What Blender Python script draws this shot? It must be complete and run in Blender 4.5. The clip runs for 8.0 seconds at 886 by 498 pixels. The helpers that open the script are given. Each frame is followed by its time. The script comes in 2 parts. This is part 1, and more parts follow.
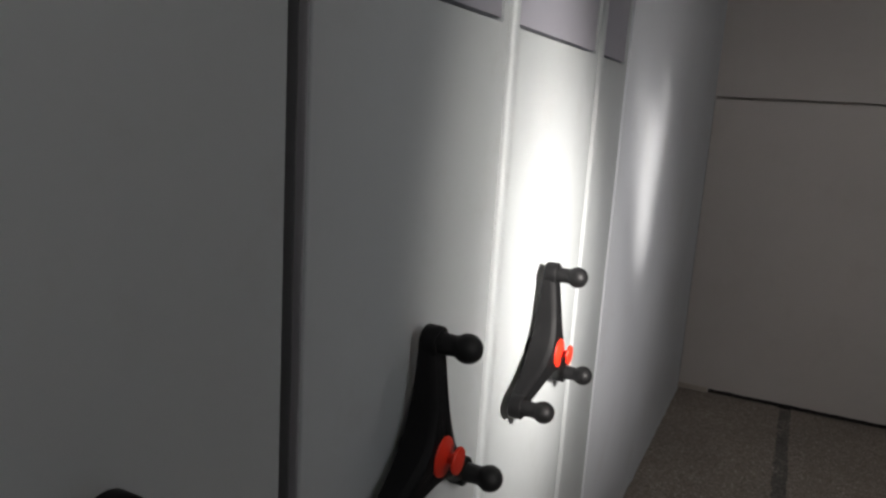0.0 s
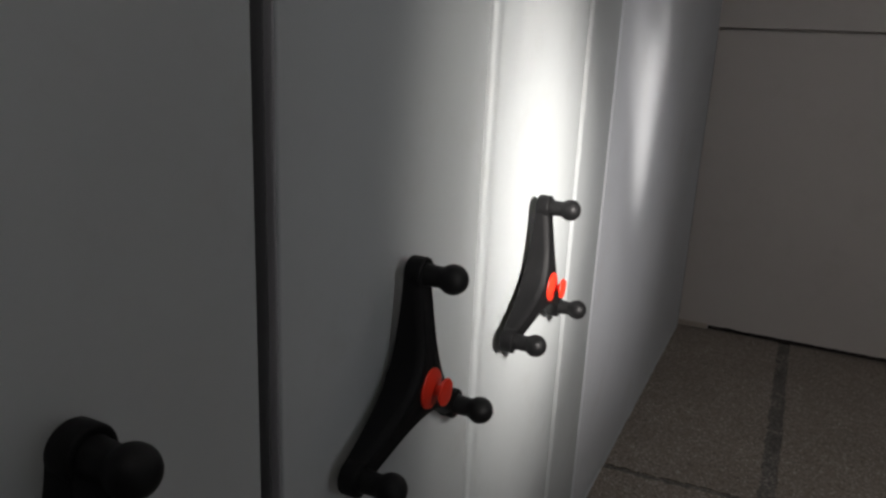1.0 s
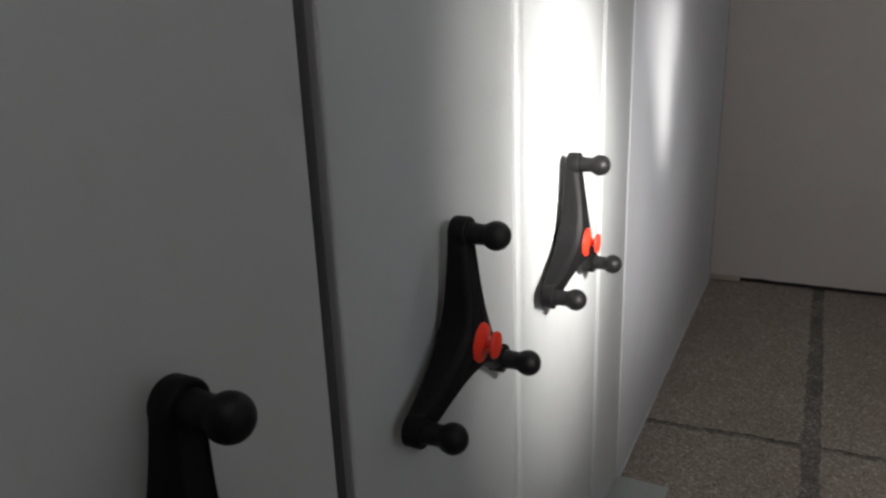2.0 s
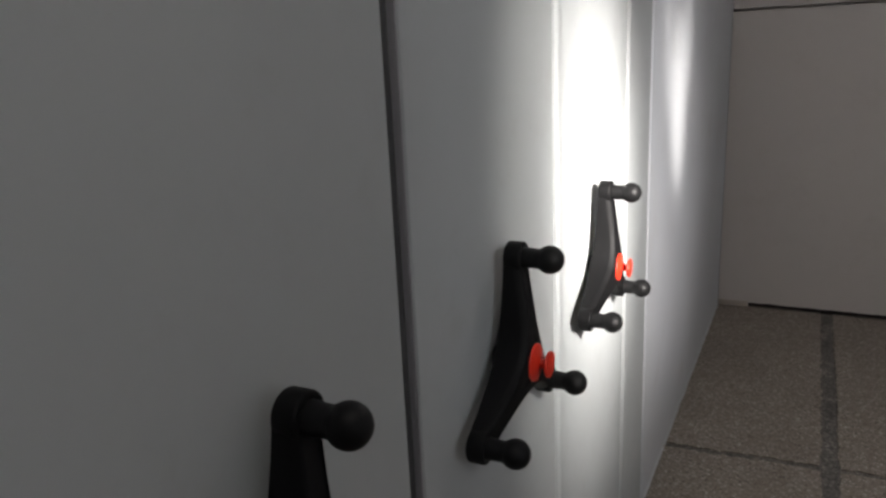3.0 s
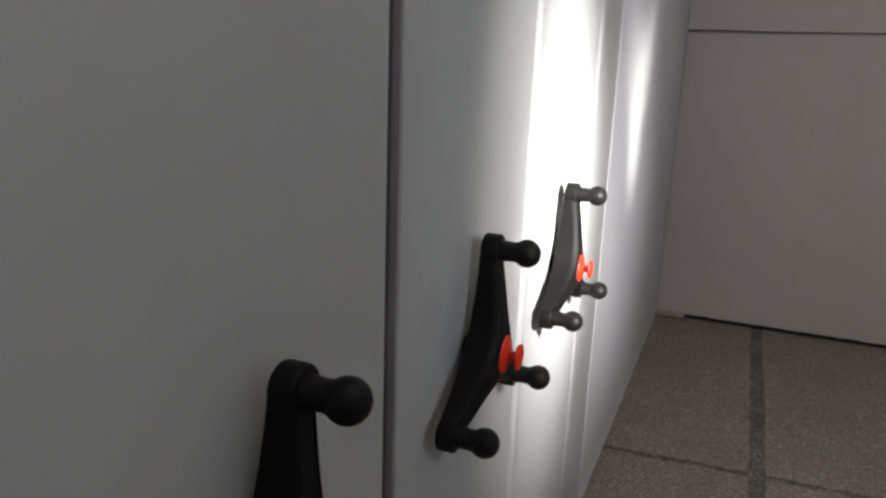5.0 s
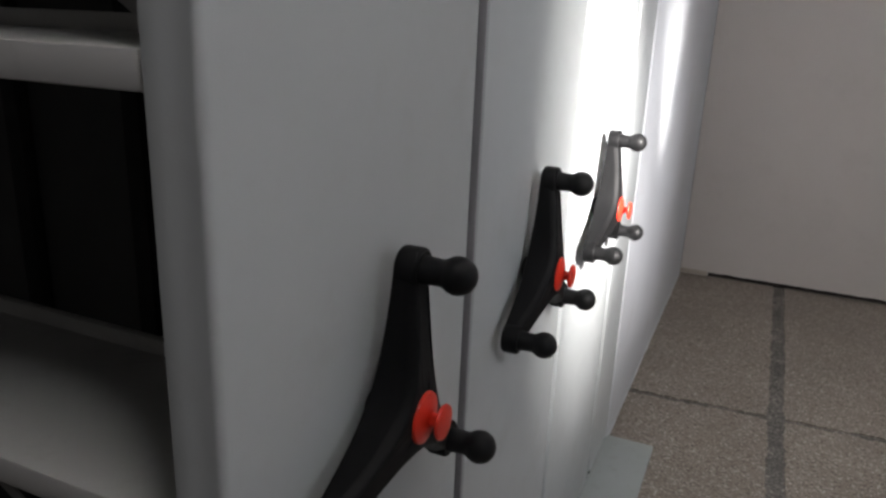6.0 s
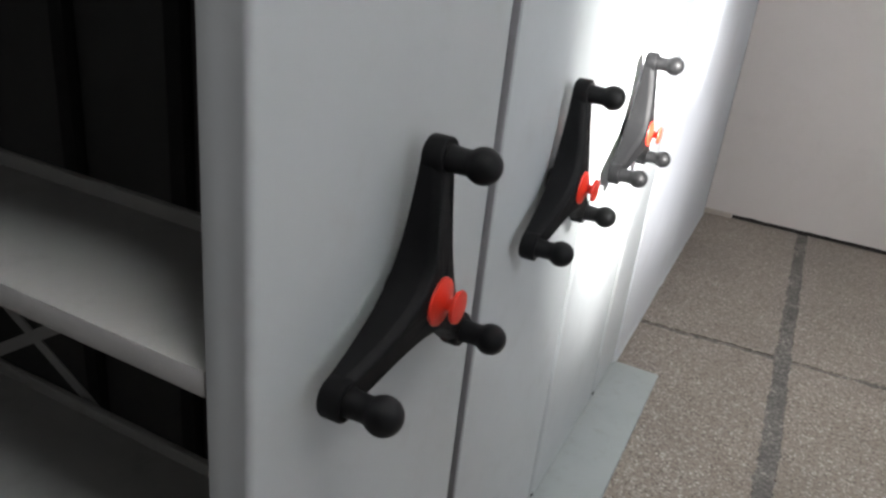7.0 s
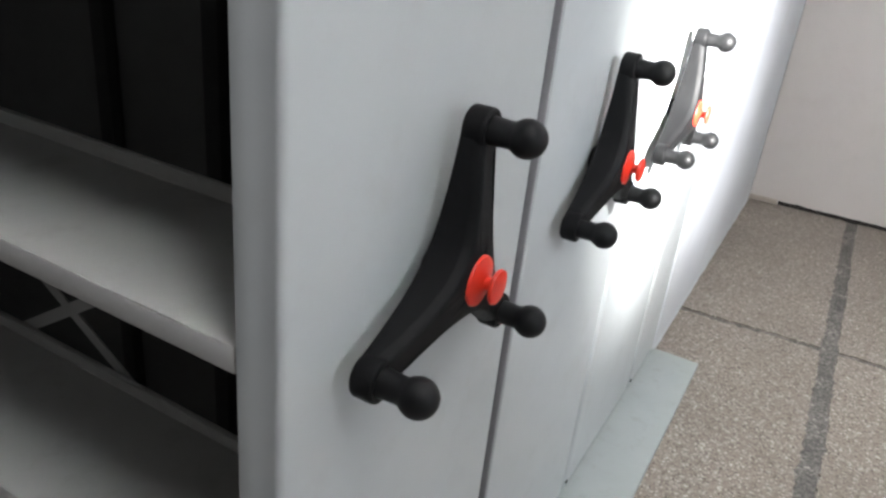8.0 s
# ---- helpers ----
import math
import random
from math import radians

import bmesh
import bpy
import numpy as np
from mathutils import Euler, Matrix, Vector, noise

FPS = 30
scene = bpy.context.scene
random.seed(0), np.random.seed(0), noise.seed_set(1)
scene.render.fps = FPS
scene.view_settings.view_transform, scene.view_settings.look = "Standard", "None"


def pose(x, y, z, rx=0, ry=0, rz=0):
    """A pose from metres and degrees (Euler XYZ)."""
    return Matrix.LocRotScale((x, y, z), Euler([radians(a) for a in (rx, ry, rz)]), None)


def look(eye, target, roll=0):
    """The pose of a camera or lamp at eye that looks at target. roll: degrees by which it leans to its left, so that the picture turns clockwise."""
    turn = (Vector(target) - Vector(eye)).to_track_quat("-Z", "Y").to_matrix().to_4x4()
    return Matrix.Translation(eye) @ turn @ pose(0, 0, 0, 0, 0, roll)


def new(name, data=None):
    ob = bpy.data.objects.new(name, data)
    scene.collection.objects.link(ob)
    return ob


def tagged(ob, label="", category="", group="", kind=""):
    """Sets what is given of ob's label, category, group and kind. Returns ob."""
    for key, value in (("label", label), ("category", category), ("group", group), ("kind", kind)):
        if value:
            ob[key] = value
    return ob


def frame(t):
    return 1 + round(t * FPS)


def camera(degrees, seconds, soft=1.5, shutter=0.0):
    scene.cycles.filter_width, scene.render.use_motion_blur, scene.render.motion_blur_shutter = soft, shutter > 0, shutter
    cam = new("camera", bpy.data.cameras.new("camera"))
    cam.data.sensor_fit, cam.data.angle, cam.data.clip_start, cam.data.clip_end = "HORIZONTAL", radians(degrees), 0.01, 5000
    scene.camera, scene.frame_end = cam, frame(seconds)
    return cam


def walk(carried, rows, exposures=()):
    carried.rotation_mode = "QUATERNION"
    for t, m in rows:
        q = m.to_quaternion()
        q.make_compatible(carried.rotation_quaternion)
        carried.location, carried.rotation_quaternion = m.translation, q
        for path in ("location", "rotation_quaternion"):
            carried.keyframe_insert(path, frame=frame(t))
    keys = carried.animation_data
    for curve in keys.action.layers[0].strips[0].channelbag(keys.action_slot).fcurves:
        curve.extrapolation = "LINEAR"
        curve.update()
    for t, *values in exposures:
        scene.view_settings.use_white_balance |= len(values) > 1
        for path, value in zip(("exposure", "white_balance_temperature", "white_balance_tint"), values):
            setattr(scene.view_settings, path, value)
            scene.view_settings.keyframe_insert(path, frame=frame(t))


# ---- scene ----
cam = camera(62.4, 8.0, soft=2.5, shutter=0.15)
PATH = [
    (0, (0.374, -0.874, 1.481), (-0.472, 0.897, 1.097), 3.6),
    (0.2, (0.384, -0.886, 1.478), (-0.448, 0.892, 1.091), 3.7),
    (0.5, (0.385, -0.879, 1.481), (-0.346, 0.941, 1.089), 4.0),
    (1, (0.391, -0.845, 1.458), (-0.442, 0.894, 0.926), 2.7),
    (1.2, (0.389, -0.822, 1.446), (-0.469, 0.897, 0.891), 1.7),
    (1.5, (0.387, -0.833, 1.442), (-0.532, 0.841, 0.85), -0.9),
    (2.8, (0.352, -0.98, 1.448), (-0.463, 0.76, 0.892), -4.1),
    (3, (0.329, -0.981, 1.452), (-0.549, 0.742, 0.943), -2.7),
    (3.5, (0.291, -0.951, 1.44), (-0.609, 0.745, 0.879), 1.0),
    (4, (0.291, -0.934, 1.438), (-0.422, 0.84, 0.852), 2.2),
    (4.2, (0.298, -0.949, 1.44), (-0.404, 0.828, 0.848), 2.2),
    (5.3, (0.261, -1.074, 1.431), (-0.478, 0.737, 1.011), 2.3),
    (5.4, (0.257, -1.106, 1.426), (-0.487, 0.708, 1.032), 2.4),
    (5.5, (0.258, -1.144, 1.424), (-0.496, 0.664, 1.02), 2.4),
    (5.7, (0.264, -1.197, 1.417), (-0.508, 0.577, 0.913), 1.6),
    (6, (0.271, -1.194, 1.411), (-0.487, 0.558, 0.814), 2.4),
    (6.2, (0.288, -1.181, 1.387), (-0.48, 0.552, 0.751), 2.9),
    (6.5, (0.294, -1.2, 1.367), (-0.422, 0.517, 0.635), 5.4),
    (6.8, (0.282, -1.214, 1.377), (-0.449, 0.475, 0.597), 5.3),
    (7, (0.286, -1.226, 1.379), (-0.483, 0.444, 0.593), 6.4),
    (7.5, (0.272, -1.218, 1.366), (-0.56, 0.407, 0.548), 6.4),
    (8, (0.271, -1.202, 1.358), (-0.57, 0.408, 0.522), 6.2),
]
EXPOSURES = [
    (0, -3.12, 6720, 13.5), (0.5, -3.32, 6720, 13.5), (1, -3.36, 6720, 13.5), (1.5, -3.06, 6730, 13.5), (3, -2.66, 6760, 14), (3.5, -2.58, 6760, 14), (4, -2.45, 6770, 14.5), (5.3, -2.42, 6780, 15), (5.5, -2.4, 6780, 15),
    (6, -1.92, 6600, 14), (6.5, -1.48, 6500, 13), (7, -1.05, 6430, 11.5), (7.5, -0.67, 6370, 10.5), (8, -0.52, 6370, 10.5),
]
walk(cam, [(t, look(eye, target, roll)) for t, eye, target, roll in PATH], EXPOSURES)

# ---- light ----
world = bpy.data.worlds.new("room_air")
scene.world = world
world.use_nodes = True
world.node_tree.nodes["Background"].inputs[0].default_value = (0.75, 0.85, 1.0, 1)
world.node_tree.nodes["Background"].inputs[1].default_value = 0.05


def lamp(name, kind, energy, m, colour):
    data = bpy.data.lights.new(name, kind)
    data.energy, data.color = energy, colour
    ob = new(name, data)
    ob.matrix_world = m
    return ob


# two ceiling lights over the aisle
for x, y, energy in ((0.62, -1.10, 30.0), (0.95, 1.35, 39.0)):
    tube = lamp("ceiling_light_glow", "AREA", energy, look((x, y, 2.645), (x, y, 0.0)), (1.0, 0.985, 0.968))
    tube.data.shape, tube.data.size, tube.data.size_y = "RECTANGLE", 0.45, 0.55

# added soft cool fill from the east, set in an assumed window opening in the east wall
east_fill = lamp("east_soft_fill", "AREA", 8.4, look((1.93, -1.00, 1.76), (0.0, -0.90, 1.50)), (0.86, 0.94, 1.0))
east_fill.data.shape, east_fill.data.size, east_fill.data.size_y = "RECTANGLE", 0.95, 1.0


def beam(name, energy, target, wide, tall, soft, radius, roll=0, colour=(1.0, 0.985, 0.94)):
    """An added soft-edged spot from the east that projects a patch of light; wide and tall are its half sizes where it
    lands.
    """
    eye = Vector((1.905, -1.17, 2.02))
    dist = (Vector(target) - eye).length
    ob = lamp(name, "SPOT", energy, look(eye, target, roll) @ Matrix.Diagonal((wide / tall, 1, 1, 1)), colour)
    ob.data.spot_size, ob.data.spot_blend, ob.data.shadow_soft_size = 2 * math.atan(tall / dist), soft, radius
    return ob


COOL = (0.84, 0.93, 1.0)
# unseen spots added to shape the bright band, its spread and the wall streaks
beam("bright_band_spot", 7600.0, (-0.085, 0.63, 1.14), 0.245, 0.47, 1.0, 0.16)
beam("bright_band_spot", 2150.0, (-0.085, 0.60, 1.16), 0.35, 0.80, 1.0, 0.04)
beam("band_spread_spot", 1340.0, (-0.085, 0.43, 1.20), 0.41, 0.82, 0.85, 0.06)
beam("band_spread_spot", 1300.0, (-0.085, 0.90, 0.88), 0.46, 0.68, 1.0, 0.16)
# cool fill spot added to tint the second panel bluish
beam("band_spread_spot", 110.0, (-0.085, 0.30, 1.20), 0.62, 1.20, 0.7, 0.10, 0, COOL)
beam("band_spread_spot", 1750.0, (-0.083, 1.52, 1.02), 0.52, 0.85, 1.0, 0.16, 0, (0.98, 0.98, 0.98))
beam("wall_streak_spot", 6000.0, (-0.083, 1.64, 1.25), 0.115, 0.36, 1.0, 0.06, 3)
beam("wall_streak_spot", 2800.0, (-0.083, 1.80, 1.45), 0.07, 0.25, 1.0, 0.05, 3)
beam("wall_streak_spot", 1500.0, (-0.083, 1.42, 1.42), 0.07, 0.25, 1.0, 0.05, 2)


# ---- materials ----
def nodes_of(name, rough, metal=0.0):
    mat = bpy.data.materials.new(name)
    mat.use_nodes = True
    nt = mat.node_tree
    bsdf = nt.nodes["Principled BSDF"]
    bsdf.inputs["Roughness"].default_value, bsdf.inputs["Metallic"].default_value = rough, metal
    return mat, nt, bsdf


def add(nt, kind, **values):
    node = nt.nodes.new(kind)
    for key, value in values.items():
        node.inputs[key.replace("_", " ")].default_value = value
    return node


def ramp(nt, source, stops):
    node = nt.nodes.new("ShaderNodeValToRGB")
    els = node.color_ramp.elements
    while len(els) < len(stops):
        els.new(0.5)
    for el, (at, colour) in zip(els, stops):
        el.position, el.color = at, (*colour, 1)
    nt.links.new(source, node.inputs[0])
    return node


def mix(nt, a, b, fac, blend="MIX"):
    node = nt.nodes.new("ShaderNodeMix")
    node.data_type, node.blend_type = "RGBA", blend
    for socket, value in ((node.inputs[0], fac), (node.inputs[6], a), (node.inputs[7], b)):
        if isinstance(value, (tuple, float, int)):
            socket.default_value = (*value, 1) if isinstance(value, tuple) else value
        else:
            nt.links.new(value, socket)
    return node.outputs[2]


def bump(nt, bsdf, height, strength, distance=0.002):
    node = nt.nodes.new("ShaderNodeBump")
    node.inputs["Strength"].default_value, node.inputs["Distance"].default_value = strength, distance
    nt.links.new(height, node.inputs["Height"])
    nt.links.new(node.outputs[0], bsdf.inputs["Normal"])


def coords(nt):
    return nt.nodes.new("ShaderNodeTexCoord").outputs["Object"]


def surface(name, colour, rough, vary=0.06, big=1.5, fine=300.0, relief=0.1, stain=(0.3, 0.28, 0.25), stain_amount=0.0, spec=0.5):
    """Paint, plaster or plastic: cloudy tone, faint stains and a fine grain in relief."""
    mat, nt, bsdf = nodes_of(name, rough)
    bsdf.inputs["Specular IOR Level"].default_value = spec
    at = coords(nt)
    cloud = add(nt, "ShaderNodeTexNoise", Scale=big, Detail=5.0, Roughness=0.6)
    grain = add(nt, "ShaderNodeTexNoise", Scale=fine, Detail=2.0)
    spots = add(nt, "ShaderNodeTexNoise", Scale=big * 4.3, Detail=8.0, Roughness=0.7)
    for node in (cloud, grain, spots):
        nt.links.new(at, node.inputs["Vector"])
    lo, hi = [tuple(c * k for c in colour) for k in (1 - vary, 1 + vary)]
    base = ramp(nt, cloud.outputs[0], ((0.3, lo), (0.7, hi))).outputs[0]
    if stain_amount:
        mask = ramp(nt, spots.outputs[0], ((0.55, (0, 0, 0)), (0.75, (stain_amount,) * 3))).outputs[0]
        base = mix(nt, base, stain, mask)
    nt.links.new(base, bsdf.inputs["Base Color"])
    r = ramp(nt, spots.outputs[0], ((0.3, (rough - 0.05,) * 3), (0.7, (rough + 0.07,) * 3)))
    nt.links.new(r.outputs[0], bsdf.inputs["Roughness"])
    bump(nt, bsdf, grain.outputs[0], relief, 0.001)
    return mat


PANEL = surface("grey_powder_coat", (0.523, 0.551, 0.559), 0.42, 0.03, 2.0, 420.0, 0.12, (0.42, 0.42, 0.40), 0.25)
BOARD = surface("lilac_grey_laminate", (0.365, 0.36, 0.405), 0.5, 0.03, 2.0, 350.0, 0.1)
STEEL = surface("grey_painted_steel", (0.53, 0.53, 0.52), 0.36, 0.05, 3.0, 300.0, 0.1, (0.25, 0.24, 0.22), 0.25)
PLATE = surface("grey_base_plate_paint", (0.385, 0.42, 0.418), 0.5, 0.05, 5.0, 250.0, 0.12, (0.30, 0.29, 0.27), 0.5)
BLACK = surface("black_moulded_plastic", (0.0075, 0.0075, 0.0080), 0.50, 0.15, 20.0, 900.0, 0.25, (0.018, 0.018, 0.018), 0.3, 0.12)
GRIP = surface("black_phenolic_knob", (0.0085, 0.0085, 0.0090), 0.46, 0.12, 25.0, 700.0, 0.12, (0.020, 0.020, 0.020), 0.3, 0.20)
RED = surface("red_plastic", (0.72, 0.035, 0.015), 0.38, 0.06, 20.0, 500.0, 0.08)
BOSS = surface("grey_hub_plastic", (0.06, 0.06, 0.062), 0.4, 0.05, 20.0, 400.0, 0.08)
# rubber of the seals; its near-black also puts shade on the back posts
RUBBER_SHADE = surface("dark_rubber_shaded_post", (0.03, 0.03, 0.03), 0.7, 0.1, 8.0, 300.0, 0.2)
# two greys that put the joint's shading, deeper further in, into the colour
JOINT_DEEP = surface("deep_shaded_rubber", (0.12, 0.12, 0.125), 0.65, 0.1, 8.0, 300.0, 0.2)
JOINT_FRONT = surface("half_shaded_rubber", (0.30, 0.295, 0.31), 0.6, 0.08, 8.0, 300.0, 0.2)
# steel darkened to hold the shade of the unlit shelf interior
SHADE = surface("shaded_sheet_steel", (0.10, 0.10, 0.10), 0.6, 0.15, 3.0, 200.0, 0.1)
SCREW = surface("dark_screw_metal", (0.035, 0.033, 0.03), 0.4, 0.1, 60.0, 500.0, 0.1)
WALL = surface("white_wall_paint", (0.70, 0.725, 0.76), 0.62, 0.04, 1.2, 130.0, 0.25, (0.55, 0.52, 0.48), 0.2)
FAR = surface("warm_white_plaster", (0.71, 0.665, 0.635), 0.7, 0.045, 0.9, 90.0, 0.3, (0.55, 0.50, 0.46), 0.25)
# dark grey for unseen walls, chosen to cut bounce light
DIM = surface("bounce_cutting_grey", (0.20, 0.195, 0.19), 0.7, 0.06, 1.0, 90.0, 0.2)
CEIL = surface("white_ceiling_paint", (0.75, 0.75, 0.74), 0.8, 0.03, 0.8, 80.0, 0.2)
SKIRT = surface("ivory_skirting", (0.60, 0.53, 0.46), 0.55, 0.08, 6.0, 200.0, 0.2, (0.3, 0.26, 0.22), 0.6)
DARK = surface("dark_gap", (0.035, 0.03, 0.028), 0.9, 0.2, 5.0, 100.0, 0.2)


def terrazzo():
    mat, nt, bsdf = nodes_of("terrazzo", 0.55)
    at = coords(nt)
    chips = add(nt, "ShaderNodeTexVoronoi", Scale=165.0, Randomness=1.0)
    big = add(nt, "ShaderNodeTexVoronoi", Scale=70.0, Randomness=1.0)
    cloud = add(nt, "ShaderNodeTexNoise", Scale=2.2, Detail=6.0, Roughness=0.65)
    dust = add(nt, "ShaderNodeTexNoise", Scale=60.0, Detail=4.0, Roughness=0.7)
    for node in (chips, big, cloud, dust):
        nt.links.new(at, node.inputs["Vector"])
    sep = nt.nodes.new("ShaderNodeSeparateColor")
    nt.links.new(chips.outputs["Color"], sep.inputs[0])
    tone = ramp(nt, sep.outputs[0], ((0.0, (0.13, 0.108, 0.09)), (0.12, (0.265, 0.228, 0.195)), (0.55, (0.355, 0.308, 0.266)), (0.85, (0.415, 0.37, 0.324)), (1.0, (0.74, 0.70, 0.65))))
    sep2 = nt.nodes.new("ShaderNodeSeparateColor")
    nt.links.new(big.outputs["Color"], sep2.inputs[0])
    rare = ramp(nt, sep2.outputs[1], ((0.86, (0, 0, 0)), (0.88, (0.9, 0.9, 0.9))))
    core = ramp(nt, big.outputs["Distance"], ((0.25, (1, 1, 1)), (0.36, (0, 0, 0))))
    spot = mix(nt, rare.outputs[0], core.outputs[0], 1.0, "MULTIPLY")
    shade = ramp(nt, sep2.outputs[2], ((0.4, (0.10, 0.08, 0.065)), (0.6, (0.62, 0.6, 0.56))))
    base = mix(nt, tone.outputs[0], shade.outputs[0], spot)
    grit = add(nt, "ShaderNodeTexVoronoi", Scale=40.0, Randomness=1.0)
    nt.links.new(at, grit.inputs["Vector"])
    sep3 = nt.nodes.new("ShaderNodeSeparateColor")
    nt.links.new(grit.outputs["Color"], sep3.inputs[0])
    few = ramp(nt, sep3.outputs[0], ((0.80, (0, 0, 0)), (0.82, (0.85, 0.85, 0.85))))
    heart = ramp(nt, grit.outputs["Distance"], ((0.13, (1, 1, 1)), (0.20, (0, 0, 0))))
    tint = ramp(nt, sep3.outputs[1], ((0.50, (0.085, 0.065, 0.052)), (0.62, (0.20, 0.165, 0.135)), (0.78, (0.70, 0.67, 0.62))))
    base = mix(nt, base, tint.outputs[0], mix(nt, few.outputs[0], heart.outputs[0], 1.0, "MULTIPLY"))
    paste = ramp(nt, dust.outputs[0], ((0.40, (0, 0, 0)), (0.80, (0.50, 0.50, 0.50))))
    base = mix(nt, base, (0.36, 0.325, 0.285), paste.outputs[0])
    wear = ramp(nt, cloud.outputs[0], ((0.3, (0.61, 0.585, 0.565)), (0.7, (0.88, 0.86, 0.84))))
    nt.links.new(mix(nt, base, wear.outputs[0], 1.0, "MULTIPLY"), bsdf.inputs["Base Color"])
    r = ramp(nt, cloud.outputs[0], ((0.3, (0.42,) * 3), (0.7, (0.62,) * 3)))
    nt.links.new(r.outputs[0], bsdf.inputs["Roughness"])
    bump(nt, bsdf, chips.outputs["Distance"], 0.15, 0.001)
    return mat


def mortar():
    mat, nt, bsdf = nodes_of("dark_joint_mortar", 0.75)
    at = coords(nt)
    a = add(nt, "ShaderNodeTexNoise", Scale=110.0, Detail=4.0, Roughness=0.7)
    b = add(nt, "ShaderNodeTexNoise", Scale=9.0, Detail=5.0, Roughness=0.6)
    for node in (a, b):
        nt.links.new(at, node.inputs["Vector"])
    fine = ramp(nt, a.outputs[0], ((0.35, (0.080, 0.073, 0.067)), (0.5, (0.125, 0.115, 0.107)), (0.68, (0.26, 0.24, 0.215))))
    grit = add(nt, "ShaderNodeTexVoronoi", Scale=130.0, Randomness=1.0)
    nt.links.new(at, grit.inputs["Vector"])
    pick = nt.nodes.new("ShaderNodeSeparateColor")
    nt.links.new(grit.outputs["Color"], pick.inputs[0])
    pale = ramp(nt, pick.outputs[0], ((0.72, (0, 0, 0)), (0.95, (0.65, 0.65, 0.65))))
    patch = ramp(nt, b.outputs[0], ((0.35, (0, 0, 0)), (0.6, (1, 1, 1))))
    chips = mix(nt, pale.outputs[0], patch.outputs[0], 1.0, "MULTIPLY")
    speckled = mix(nt, fine.outputs[0], (0.42, 0.39, 0.35), chips)
    wear = ramp(nt, b.outputs[0], ((0.3, (0.75,) * 3), (0.7, (1.2,) * 3)))
    nt.links.new(mix(nt, speckled, wear.outputs[0], 1.0, "MULTIPLY"), bsdf.inputs["Base Color"])
    bump(nt, bsdf, a.outputs[0], 0.4, 0.002)
    return mat


TERRAZZO, MORTAR = terrazzo(), mortar()
GLASS, _, glass_shader = nodes_of("window_glass", 0.02)
glass_shader.inputs["Transmission Weight"].default_value, glass_shader.inputs["IOR"].default_value = 1.0, 1.45


# ---- mesh helpers ----
def mesh_object(name, bm, material, smooth=0.0):
    bmesh.ops.recalc_face_normals(bm, faces=bm.faces)
    data = bpy.data.meshes.new(name)
    bm.to_mesh(data)
    bm.free()
    data.materials.append(material)
    if smooth:
        for p in data.polygons:
            p.use_smooth = True
        data.set_sharp_from_angle(angle=radians(smooth))
    return new(name, data)


def part(name, bm, material, parent, label="", smooth=35.0):
    ob = mesh_object(name, bm, material, smooth)
    ob.parent = parent
    return tagged(ob, label)


def structure(name, bm, material, label, category, smooth=0.0):
    return tagged(mesh_object(name, bm, material, smooth), label, category, kind="structure")


def box(lo, hi, bevel=0.0, bm=None, seg=2):
    bm = bm or bmesh.new()
    made = bmesh.ops.create_cube(bm, size=1.0)["verts"]
    for v in made:
        v.co = Vector([lo[i] if v.co[i] < 0 else hi[i] for i in range(3)])
    if bevel:
        edges = {e for v in made for e in v.link_edges}
        bmesh.ops.bevel(bm, geom=list(edges), offset=bevel, segments=seg, affect="EDGES", profile=0.5)
    return bm


def prism(profile, z0, z1, bm=None):
    """A closed outline of (x, y) raised from z0 to z1."""
    bm = bm or bmesh.new()
    low = [bm.verts.new((x, y, z0)) for x, y in profile]
    top = [bm.verts.new((x, y, z1)) for x, y in profile]
    n = len(profile)
    for i in range(n):
        bm.faces.new((low[i], low[(i + 1) % n], top[(i + 1) % n], top[i]))
    bm.faces.new(low[::-1])
    bm.faces.new(top)
    return bm


def lathe(profile, seg=28, bm=None, m=None):
    """A body turned round the x axis from (x, radius) pairs; ends with radius 0 close to a point."""
    bm = bm or bmesh.new()
    rings = []
    for x, r in profile:
        if r < 1e-6:
            rings.append([bm.verts.new((x, 0, 0))])
        else:
            rings.append([bm.verts.new((x, r * math.cos(2 * math.pi * k / seg), r * math.sin(2 * math.pi * k / seg))) for k in range(seg)])
    for a, b in zip(rings, rings[1:]):
        for k in range(seg):
            j = (k + 1) % seg
            if len(a) == 1:
                bm.faces.new((a[0], b[k], b[j]))
            elif len(b) == 1:
                bm.faces.new((a[k], b[0], a[j]))
            else:
                bm.faces.new((a[k], b[k], b[j], a[j]))
    if m is not None:
        bmesh.ops.transform(bm, matrix=m, verts=[v for ring in rings for v in ring])
    return bm


# ---- structure ----
FRONT, WEST, NORTH, EAST, SOUTH, HIGH, BACK = -0.085, -0.082, 3.288, 1.9, -2.3, 2.7, -2.35
JX, JY = 0.476, 1.638

bm = box((BACK - 0.2, SOUTH - 0.2, -0.14), (EAST + 0.2, NORTH + 0.2, -0.0045))
floor = structure("floor", bm, MORTAR, "terrazzo floor of large slabs with dark mortar joints", "floor")

bm = box((WEST - 0.16, 1.172, 0.0), (WEST, NORTH, HIGH), 0.004)
structure("wall_west", bm, WALL, "smooth white painted wall beside the shelving", "wall")
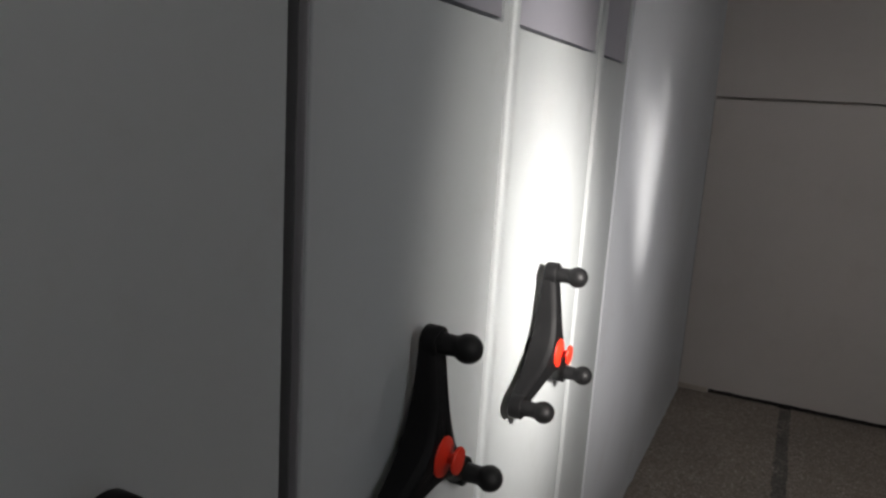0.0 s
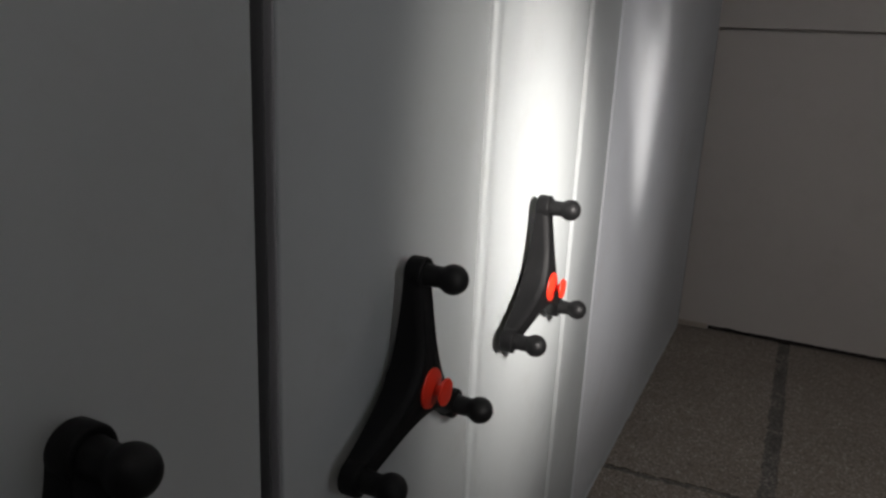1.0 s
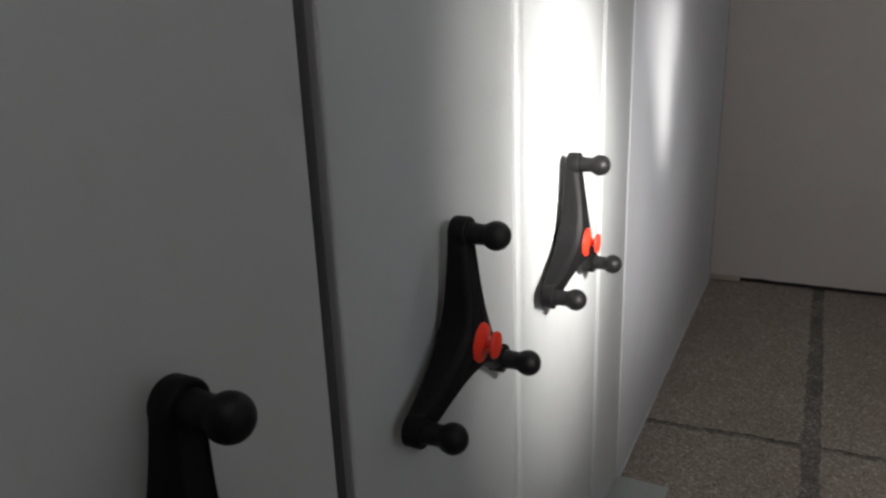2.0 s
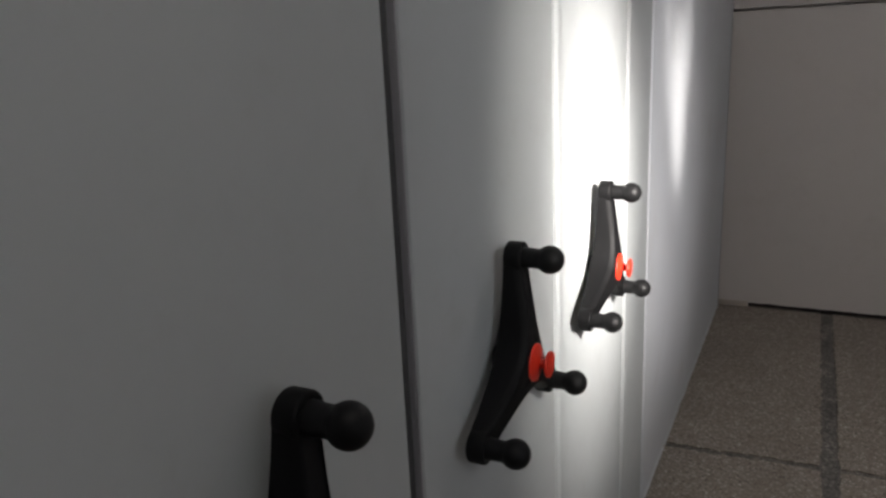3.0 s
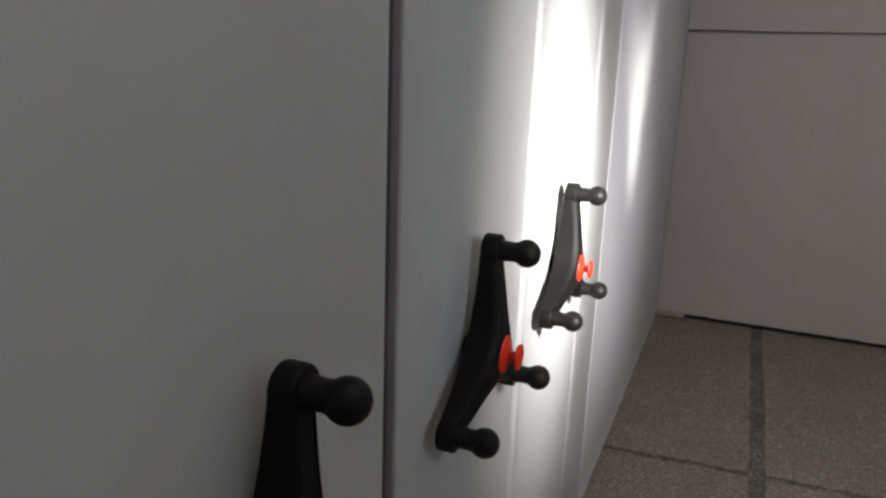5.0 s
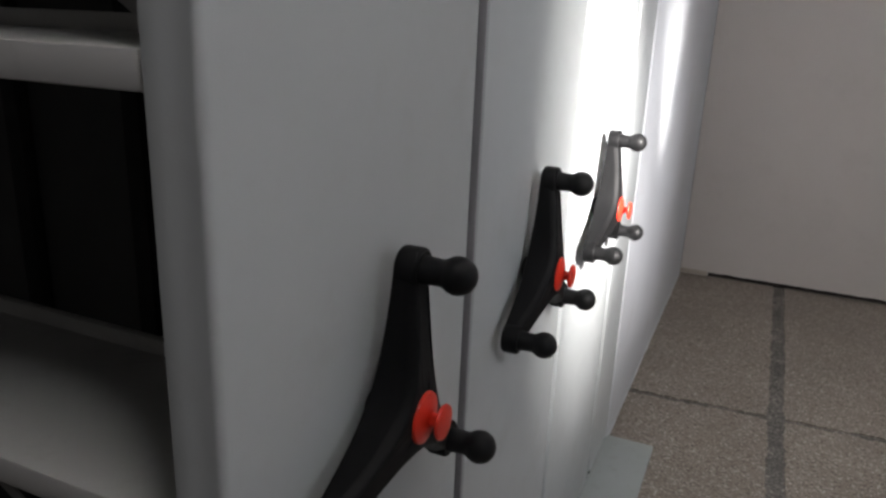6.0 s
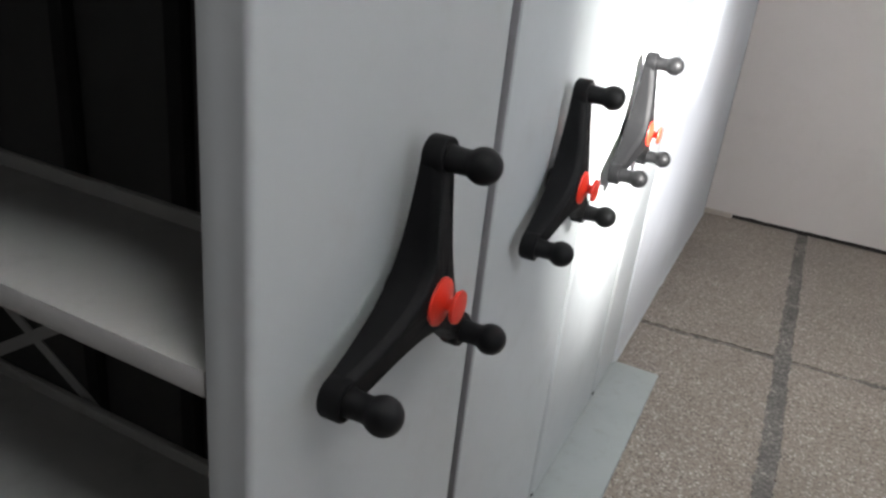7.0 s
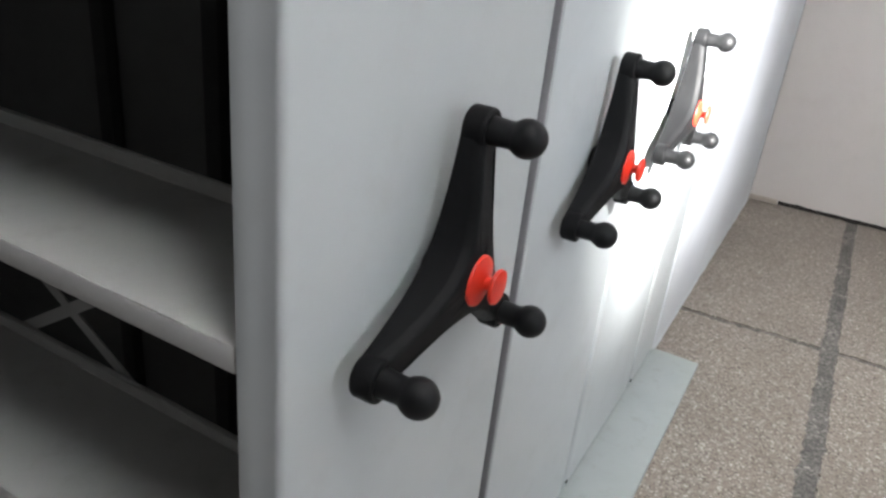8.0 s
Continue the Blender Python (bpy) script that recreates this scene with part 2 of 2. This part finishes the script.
# crumbled plaster bead along the foot of the white wall
bead = bmesh.new()
rows = []
for k in range(180):
    y = 1.195 + k * (NORTH - 0.016 - 1.195) / 179
    out = 0.0045 + 0.004 * max(-0.8, noise.noise((y * 9, 4.0, 0.0)) + noise.noise((y * 47, 1.0, 0.0)))
    top = 0.006 + 0.006 * max(-0.7, noise.noise((y * 13, 8.0, 0.0)) + 0.6 * noise.noise((y * 61, 2.0, 0.0)))
    rows.append([bead.verts.new(c) for c in ((WEST + 0.0005, y, 0.0005), (WEST + out, y, 0.0005), (WEST + 0.7 * out, y, 0.6 * top), (WEST + 0.0005, y, top))])
for a, b in zip(rows, rows[1:]):
    for k in range(4):
        bead.faces.new((a[k], b[k], b[(k + 1) % 4], a[(k + 1) % 4]))
bead.faces.new(rows[0])
bead.faces.new(rows[-1][::-1])
structure("trim", bead, WALL, "crumbled white plaster bead along the wall's foot", "trim", 60)
# unseen closing walls, kept dark so little light bounces into the shelves
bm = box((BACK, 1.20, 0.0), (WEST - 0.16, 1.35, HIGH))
structure("wall_return", bm, DIM, "unseen wall behind the last shelving unit, dark grey to cut bounce", "wall")
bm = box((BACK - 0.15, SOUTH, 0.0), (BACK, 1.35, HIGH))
structure("wall_back", bm, DIM, "unseen wall behind the shelving, dark grey to cut bounce", "wall")
# the south wall is pulled in close for the same reason
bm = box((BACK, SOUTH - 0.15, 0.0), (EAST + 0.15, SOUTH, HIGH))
structure("wall_south", bm, DIM, "unseen closing wall set near, dark grey to cut bounce", "wall")

# far wall: a lower and an upper sheet with a groove between them, and a gap above the floor
bm = box((WEST + 0.001, NORTH, 0.0), (0.078, NORTH + 0.10, 1.606))
edge = [(0.078 + k * 0.022, 0.0235 + 0.0045 * noise.noise((k * 0.31, 2.0, 0.0)) + 0.0035 * noise.noise((k * 1.7, 7.0, 0.0))) for k in range(83)]
sheet = prism([*edge, (EAST, 0.024), (EAST, 1.606), (0.078, 1.606)], 0.0, 0.10)
bmesh.ops.transform(sheet, matrix=Matrix(((1, 0, 0, 0), (0, 0, 1, NORTH), (0, 1, 0, 0), (0, 0, 0, 1))), verts=sheet.verts)
lower = bpy.data.meshes.new("lower_sheet")
sheet.to_mesh(lower)
sheet.free()
bm.from_mesh(lower)
wall_north = structure("wall_north", bm, FAR, "off-white plastered wall with a horizontal groove and a dark floor gap", "wall")
bm = box((WEST - 0.1, NORTH - 0.008, 1.618), (EAST, NORTH + 0.10, HIGH), 0.003)
structure("wall_north_upper", bm, FAR, "off-white upper wall sheet above a shadow groove", "wall")
bm = box((WEST - 0.1, NORTH + 0.040, 1.595), (EAST, NORTH + 0.09, 1.628))
structure("wall_north_core", bm, FAR, "plaster backing of the wall groove", "wall")
bm = box((0.079, NORTH + 0.008, -0.004), (EAST, NORTH + 0.099, 0.032))
structure("wall_gap", bm, DARK, "dark brown gap along the foot of the wall", "trim")
bm = box((WEST + 0.002, NORTH - 0.012, 0.0), (0.074, NORTH - 0.001, 0.030), 0.003)
structure("baseboard", bm, SKIRT, "short stained ivory skirting strip in the corner", "skirting")

# unseen window, added to give the east lamps an opening to stand in
W0, W1, Z0, Z1 = -1.62, -0.46, 1.16, 2.28
bm = box((EAST, SOUTH, 0.0), (EAST + 0.15, W0, HIGH))
box((EAST, W1, 0.0), (EAST + 0.15, NORTH + 0.1, HIGH), bm=bm)
box((EAST, W0, 0.0), (EAST + 0.15, W1, Z0), bm=bm)
box((EAST, W0, Z1), (EAST + 0.15, W1, HIGH), bm=bm)
structure("wall_east", bm, WALL, "unseen white painted wall with an opening added for the lamps", "wall")
window = tagged(new("added_window_1"), "unseen window with a white frame, added round the east lamps", "window", kind="structure")
for a, b, c, d in ((W0, W0 + 0.04, Z0, Z1), (W1 - 0.04, W1, Z0, Z1), (W0 + 0.04, W1 - 0.04, Z0, Z0 + 0.04), (W0 + 0.04, W1 - 0.04, Z1 - 0.04, Z1)):
    part("window_frame", box((EAST + 0.06, a, c), (EAST + 0.11, b, d), 0.004), WALL, window)
pane = part("pane", box((EAST + 0.082, W0 + 0.041, Z0 + 0.041), (EAST + 0.088, W1 - 0.041, Z1 - 0.041)), GLASS, window, "clear pane of the added window")
pane.visible_shadow = False
bm = box((BACK - 0.15, SOUTH - 0.15, HIGH), (EAST + 0.15, NORTH + 0.2, HIGH + 0.12))
structure("ceiling", bm, CEIL, "plain white ceiling", "ceiling")


# ---- shelving ----
def rounded(x0, x1, y0, y1, r, left=True, right=True, seg=7, q=0.004, strip=0.022, lip=0.0):
    """Outline of a panel seen from above: rounded front corners (at x1), a stepped side and a raised strip along the first edge."""
    pts = [(x0, y0)]
    if left:
        step = 0.0022
        pts += [(x0 + 0.017, y0), (x0 + 0.0215, y0 + step)]
        pts += [(x1 + lip - r + r * math.sin(a), y0 + step + r - r * math.cos(a)) for a in [math.pi / 2 * k / seg for k in range(seg + 1)]]
        pts += [(x1 + lip, y0 + strip), (x1 + lip * 0.7, y0 + strip + 0.0025), (x1, y0 + strip + 0.004)]
    else:
        pts.append((x1, y0))
    if right:
        pts += [(x1 - q + q * math.cos(a), y1 - q + q * math.sin(a)) for a in [math.pi / 2 * k / seg for k in range(seg + 1)]]
    else:
        pts.append((x1, y1))
    return pts + [(x0, y1)]


SEAM, TOP = 1.617, 2.14
LENGTH = 2.1
SHELVES = (0.178, 0.578, 0.988, 1.384, 1.782)


def grip_mesh():
    """Turned knob: a straight stem that swells into a ball."""
    prof = [(0.036, 0.0), (0.036, 0.0166), (0.0440, 0.0164), (0.0500, 0.0157), (0.0560, 0.0152), (0.0640, 0.0149), (0.0685, 0.0150)]
    c, r = 0.085, 0.0212
    for k in range(1, 15):
        a = math.acos(-0.0150 / r) * (1 - k / 14)
        prof.append((c + r * math.cos(a), r * math.sin(a)))
    return lathe(prof, 28)


def star_mesh(reach=0.162, end=0.0212):
    """The three-armed body of the hand wheel: arms rising to the hub, with chamfered edges."""
    outline = []
    arms = [radians(90 + 120 * k) for k in range(3)]
    for i, a in enumerate(arms):
        d, n = Vector((math.cos(a), math.sin(a))), Vector((-math.sin(a), math.cos(a)))
        for k in range(9):
            s = -math.pi / 2 + math.pi * k / 8
            outline.append(d * (reach + end * math.cos(s)) + n * end * math.sin(s))
        b = arms[(i + 1) % 3]
        e, m = Vector((math.cos(b), math.sin(b))), Vector((-math.sin(b), math.cos(b)))
        p, q = d * reach + n * end, e * reach - m * end
        c1, c2 = d * reach * 0.14 + n * end * 0.86, e * reach * 0.14 - m * end * 0.86
        for k in range(1, 20):
            t = k / 20
            outline.append(p * (1 - t) ** 3 + c1 * 3 * t * (1 - t) ** 2 + c2 * 3 * t * t * (1 - t) + q * t ** 3)
    n = len(outline)
    inward = []
    for k in range(n):
        tangent = (outline[(k + 1) % n] - outline[k - 1]).normalized()
        inward.append(Vector((-tangent.y, tangent.x)))

    def high(r):
        u = min(1.0, max(0.0, (0.160 - r) / 0.125))
        return 0.0435 + 0.0200 * u ** 0.9

    def low(r):
        u = min(1.0, max(0.0, (r - 0.04) / 0.11))
        return 0.0115 + 0.0065 * u

    bm = bmesh.new()
    rings = []
    # (inset from the outline, drop from the crown); the last two levels are the back
    for inset, drop in ((0.0022, None), (0.0, 0.0), (0.0, 0.0125), (0.0004, 0.0105), (0.0040, 0.0022), (0.0056, 0.0007), (0.0080, 0.0)):
        ring = []
        for p, w in zip(outline, inward):
            v = p + w * inset
            x = low(p.length) if drop is None else low(p.length) + 0.0018 if inset == 0.0 and drop == 0.0 else high(p.length) - drop
            ring.append(bm.verts.new((x, v.x, v.y)))
        rings.append(ring)
    for scale in (0.80, 0.55, 0.30):
        rings.append([bm.verts.new((high(p.length * scale), p.x * scale * 0.9, p.y * scale * 0.9)) for p in outline])
    for a, b in zip(rings, rings[1:]):
        for k in range(n):
            bm.faces.new((a[k], a[(k + 1) % n], b[(k + 1) % n], b[k]))
    bm.faces.new(rings[0][::-1])
    tip = bm.verts.new((high(0), 0, 0))
    for k in range(n):
        bm.faces.new((rings[-1][k], rings[-1][(k + 1) % n], tip))
    return bm


STAR = part("hand_wheel", star_mesh(), BLACK, None, "black three-armed plastic hand wheel", 40)
WHEEL_PARTS = [
    ("grip", grip_mesh(), GRIP, "black ball-ended grip"),
    ("arm_boss", lathe([(0.0185, 0.0), (0.0185, 0.0205), (0.0199, 0.0225), (0.0225, 0.0238), (0.0415, 0.0238), (0.0438, 0.0230), (0.0450, 0.0214), (0.0452, 0.0196), (0.0446, 0.0184), (0.0424, 0.0)], 32), BLACK, "black rimmed boss at the arm's end"),
    ("red_knob", lathe([(0.052, 0.0), (0.052, 0.012), (0.0595, 0.0135), (0.0605, 0.0285), (0.0630, 0.0300), (0.0660, 0.0290), (0.0685, 0.0230), (0.0705, 0.0120), (0.0730, 0.0080),
                        (0.0790, 0.0075), (0.0815, 0.0110), (0.0830, 0.0190), (0.0850, 0.0205), (0.0880, 0.0195), (0.0895, 0.0120), (0.0900, 0.0)], 32), RED, "red double-disc locking knob"),
    ("hub_plate", lathe([(0.0003, 0.0), (0.0003, 0.0225), (0.002, 0.0232), (0.0075, 0.0232), (0.0095, 0.0225), (0.0100, 0.0)], 32), BLACK, "black hub backing plate"),
    ("hub", lathe([(0.0005, 0.0), (0.0005, 0.0215), (0.003, 0.0225), (0.024, 0.0240), (0.028, 0.0240), (0.036, 0.023), (0.040, 0.0)], 32), BOSS, "dark grey hub collar"),
]
WHEEL_MESH = {"hand_wheel": STAR.data}
for nm, b, mt, lab in WHEEL_PARTS:
    o = part(nm, b, mt, None, lab, 40)
    WHEEL_MESH[nm] = o.data
    bpy.data.objects.remove(o)
bpy.data.objects.remove(STAR)


def piece(name, parent, m, label=""):
    ob = new(name, WHEEL_MESH[name])
    ob.parent = parent
    ob.matrix_basis = m
    return tagged(ob, label)


def hand_wheel(unit, y, z, turn):
    """turn: degrees by which the upright arm leans to +y."""
    body = piece("hand_wheel", unit, pose(FRONT, y, z, -turn), "black three-armed plastic hand wheel")
    for k in range(3):
        a = radians(90 + 120 * k)
        piece("arm_boss", body, pose(0, 0.162 * math.cos(a), 0.162 * math.sin(a)))
        piece("grip", body, pose(0, 0.162 * math.cos(a), 0.162 * math.sin(a)))
    piece("red_knob", body, pose(0, 0, 0), "red double-disc locking knob")
    piece("hub_plate", body, pose(0, 0, 0), "black hub backing plate")
    piece("hub", body, pose(0, 0, 0), "dark grey hub collar")


def shelving_unit(label, y0, y1, wheel=None, shelves=True, double=True, seal=0.0, r=0.009, strip=0.030, lip=0.0, backed=False):
    unit = tagged(new("mobile_shelving_unit"), label, "shelving", "row of archive shelving units")
    inner = FRONT - 0.05
    bm = prism(rounded(inner, FRONT, y0, y1, r, strip=strip, lip=lip), 0.018, SEAM)
    stile = 0.028
    prism(rounded(inner, FRONT, y0, y0 + stile, r, right=False, strip=min(strip, stile - 0.006), lip=lip), SEAM, TOP, bm)
    prism(rounded(inner, FRONT, y1 - stile, y1, r, left=False), SEAM, TOP, bm)
    box((inner, y0 + stile, TOP - 0.05), (FRONT, y1 - stile, TOP), bm=bm)
    part("end_panel", bm, PANEL, unit, "light grey powder-coated end panel", 30)
    part("upper_board", box((inner + 0.005, y0 + stile + 0.002, SEAM + 0.0065), (FRONT - 0.002, y1 - stile - 0.002, TOP - 0.053), 0.003), BOARD, unit, "lilac-grey upper board", 30)
    part("screw", lathe([(FRONT - 0.004, 0.0), (FRONT - 0.004, 0.0075), (FRONT + 0.003, 0.007), (FRONT + 0.0055, 0.0)], 12, m=pose(0, y0 + 0.012, 0.033)), SCREW, unit)
    if seal:
        part("rubber_seal", box((inner + 0.002, y0 - seal, 0.02), (FRONT - 0.030, y0 + 0.001, TOP - 0.01), 0.003), RUBBER_SHADE, unit, "dark rubber seal strip")
        if seal > 0.02:
            # strips along the joint's side, coloured darker with depth for its shade
            part("joint_deep_strip", box((FRONT - 0.0295, y0 - 0.004, 0.02), (FRONT - 0.013, y0 + 0.001, TOP - 0.01), 0.0015), JOINT_DEEP, unit, "rubber lining deep in the joint, shade put into its dark grey")
            part("joint_front_strip", box((FRONT - 0.0128, y0 - 0.003, 0.02), (FRONT - 0.002, y0 + 0.001, TOP - 0.01), 0.0012), JOINT_FRONT, unit, "added front strip of the joint, half shade put into its mid grey")
    x0 = FRONT - LENGTH
    mid = (y0 + y1) / 2
    part("base_frame", box((x0, y0 + 0.03, 0.012), (inner - 0.002, y1 - 0.03, 0.11), 0.004), STEEL, unit)
    part("rear_panel", box((x0 - 0.03, y0, 0.012), (x0 - 0.002, y1, TOP), 0.004), PANEL, unit)
    part("top_panel", box((x0, y0 + 0.004, TOP - 0.03), (inner - 0.002, y1 - 0.004, TOP), 0.003), STEEL, unit)
    halves = ((y0 + 0.001, mid - 0.004), (mid + 0.004, y1 - 0.008)) if double else ((y0 + 0.008, y1 - 0.008),)
    if backed:
        halves = halves[:1]
        # sheet and posts carry the interior's shade in their dark colours
        part("back_sheet", box((x0 + 0.003, y1 - 0.012, 0.112), (inner - 0.003, y1 - 0.008, TOP - 0.032)), SHADE, unit, "steel back sheet, interior shade put into its dark grey")
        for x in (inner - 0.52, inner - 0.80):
            part("back_post", box((x - 0.018, y1 - 0.040, 0.112), (x + 0.018, y1 - 0.014, TOP - 0.032), 0.002), RUBBER_SHADE, unit, "post behind the shelves, near-black for the shade there")
    for a, b in halves:
        for z in SHELVES:
            bm = box((x0 + 0.003, a, z - 0.031), (inner - 0.003, b, z), 0.0025)
            edge = b if b < mid else a
            lo, hi = (edge - 0.012, edge) if edge == b else (edge, edge + 0.012)
            box((x0 + 0.003, lo, z - 0.002), (inner - 0.003, hi, z + 0.021), 0.002, bm)
            part("shelf", bm, STEEL, unit, "grey steel shelf with a raised back lip")
    for x in (inner - 0.022, inner - 1.225, x0 + 0.02):
        for y in ((mid - 0.016, mid + 0.016) if double else (y1 - 0.02,)):
            bm = box((x - 0.016, y - 0.010, 0.11), (x + 0.016, y + 0.010, TOP - 0.03), 0.002)
            part("upright", bm, STEEL, unit)
    if shelves:
        for zc in (0.672, 1.655):
            for slope in (0.63, -0.63):
                ang = math.atan(slope)
                bm = box((-0.70, -0.0015, -0.011), (0.70, 0.0015, 0.011))
                off = 0.0 if slope > 0 else 0.004
                bmesh.ops.transform(bm, matrix=pose(-0.785, mid - 0.001 + off, zc) @ Matrix.Rotation(-ang, 4, "Y"), verts=bm.verts)
                part("cross_brace", bm, STEEL, unit, "flat steel bracing bar")
    if wheel:
        hand_wheel(unit, *wheel)
    return unit


shelving_unit("light grey mobile shelving unit with empty shelves facing an open aisle", -0.799, -0.286, (-0.549, 0.996, 9.0), r=0.008, backed=True)
shelving_unit("light grey mobile shelving unit closed up against its neighbour", -0.252, 0.286, (-0.001, 0.995, 3.5), seal=0.033, r=0.0035)
shelving_unit("light grey mobile shelving unit under the bright beam", 0.303, 0.862, (0.540, 0.995, 3.0), seal=0.016, lip=0.0024)
shelving_unit("narrow fixed light grey shelving unit beside the white wall", 0.878, 1.166, None, False, False, seal=0.015, lip=0.0024)

# base plate under the row
plate = mesh_object("base_plate", box((FRONT - 0.30, -0.95, -0.004), (0.079, 1.190, 0.008), 0.003), PLATE)
tagged(plate, "flat grey painted steel base plate under the shelving", "base plate")

# ceiling lights
def ceiling_light(x, y):
    light = tagged(new("ceiling_light"), "plain rectangular ceiling light above the aisle", "ceiling light", "ceiling lights")
    light.location = (x, y, HIGH)
    for sx, sy, ax, ay in ((0.305, 0, 0.015, 0.34), (-0.305, 0, 0.015, 0.34), (0, 0.325, 0.29, 0.015), (0, -0.325, 0.29, 0.015)):
        part("frame", box((sx - ax, sy - ay, -0.06), (sx + ax, sy + ay, -0.001), 0.003), STEEL, light)
    part("diffuser", box((-0.289, -0.309, -0.045), (0.289, 0.309, -0.035), 0.002), CEIL, light)


ceiling_light(0.62, -1.10)
ceiling_light(0.95, 1.35)

# ---- floor slabs, last ----
def slab_mesh(x0, x1, y0, y1, step=0.009):
    """A slab with slightly chipped, wandering edges; the cross joint runs a little askew."""
    ring = []
    for (ax, ay), (bx, by) in (((x0, y0), (x1, y0)), ((x1, y0), (x1, y1)), ((x1, y1), (x0, y1)), ((x0, y1), (x0, y0))):
        n = max(2, int((abs(bx - ax) + abs(by - ay)) / step))
        for k in range(n):
            x, y = ax + (bx - ax) * k / n, ay + (by - ay) * k / n
            w = 0.006 * noise.noise((x * 7, y * 7, 1.0)) + 0.008 * noise.noise((x * 33, y * 33, 5.0)) + 0.011 * noise.noise((x * 97, y * 97, 3.0))
            lean = 0.058 * (x - JX) - 0.016 if abs(y - JY) < 0.03 else 0.0
            ring.append((x + w * (ax == bx), y + w * (ay == by) + lean))
    bm = prism(ring, -0.02, 0.0)
    top = [e for e in bm.edges if all(v.co.z > -0.001 for v in e.verts)]
    bmesh.ops.bevel(bm, geom=top, offset=0.002, segments=1, affect="EDGES")
    return bm


xs = [(BACK, -1.10), (-1.10, JX - 0.030), (JX + 0.030, EAST)]
ys = [(SOUTH, -1.615), (-1.605, -0.006), (0.006, JY - 0.015), (JY + 0.015, NORTH + 0.1)]
for x0, x1 in xs:
    for y0, y1 in ys:
        part("slab", slab_mesh(x0, x1 - 0.006 * (x1 < -1), y0, y1), TERRAZZO, floor)
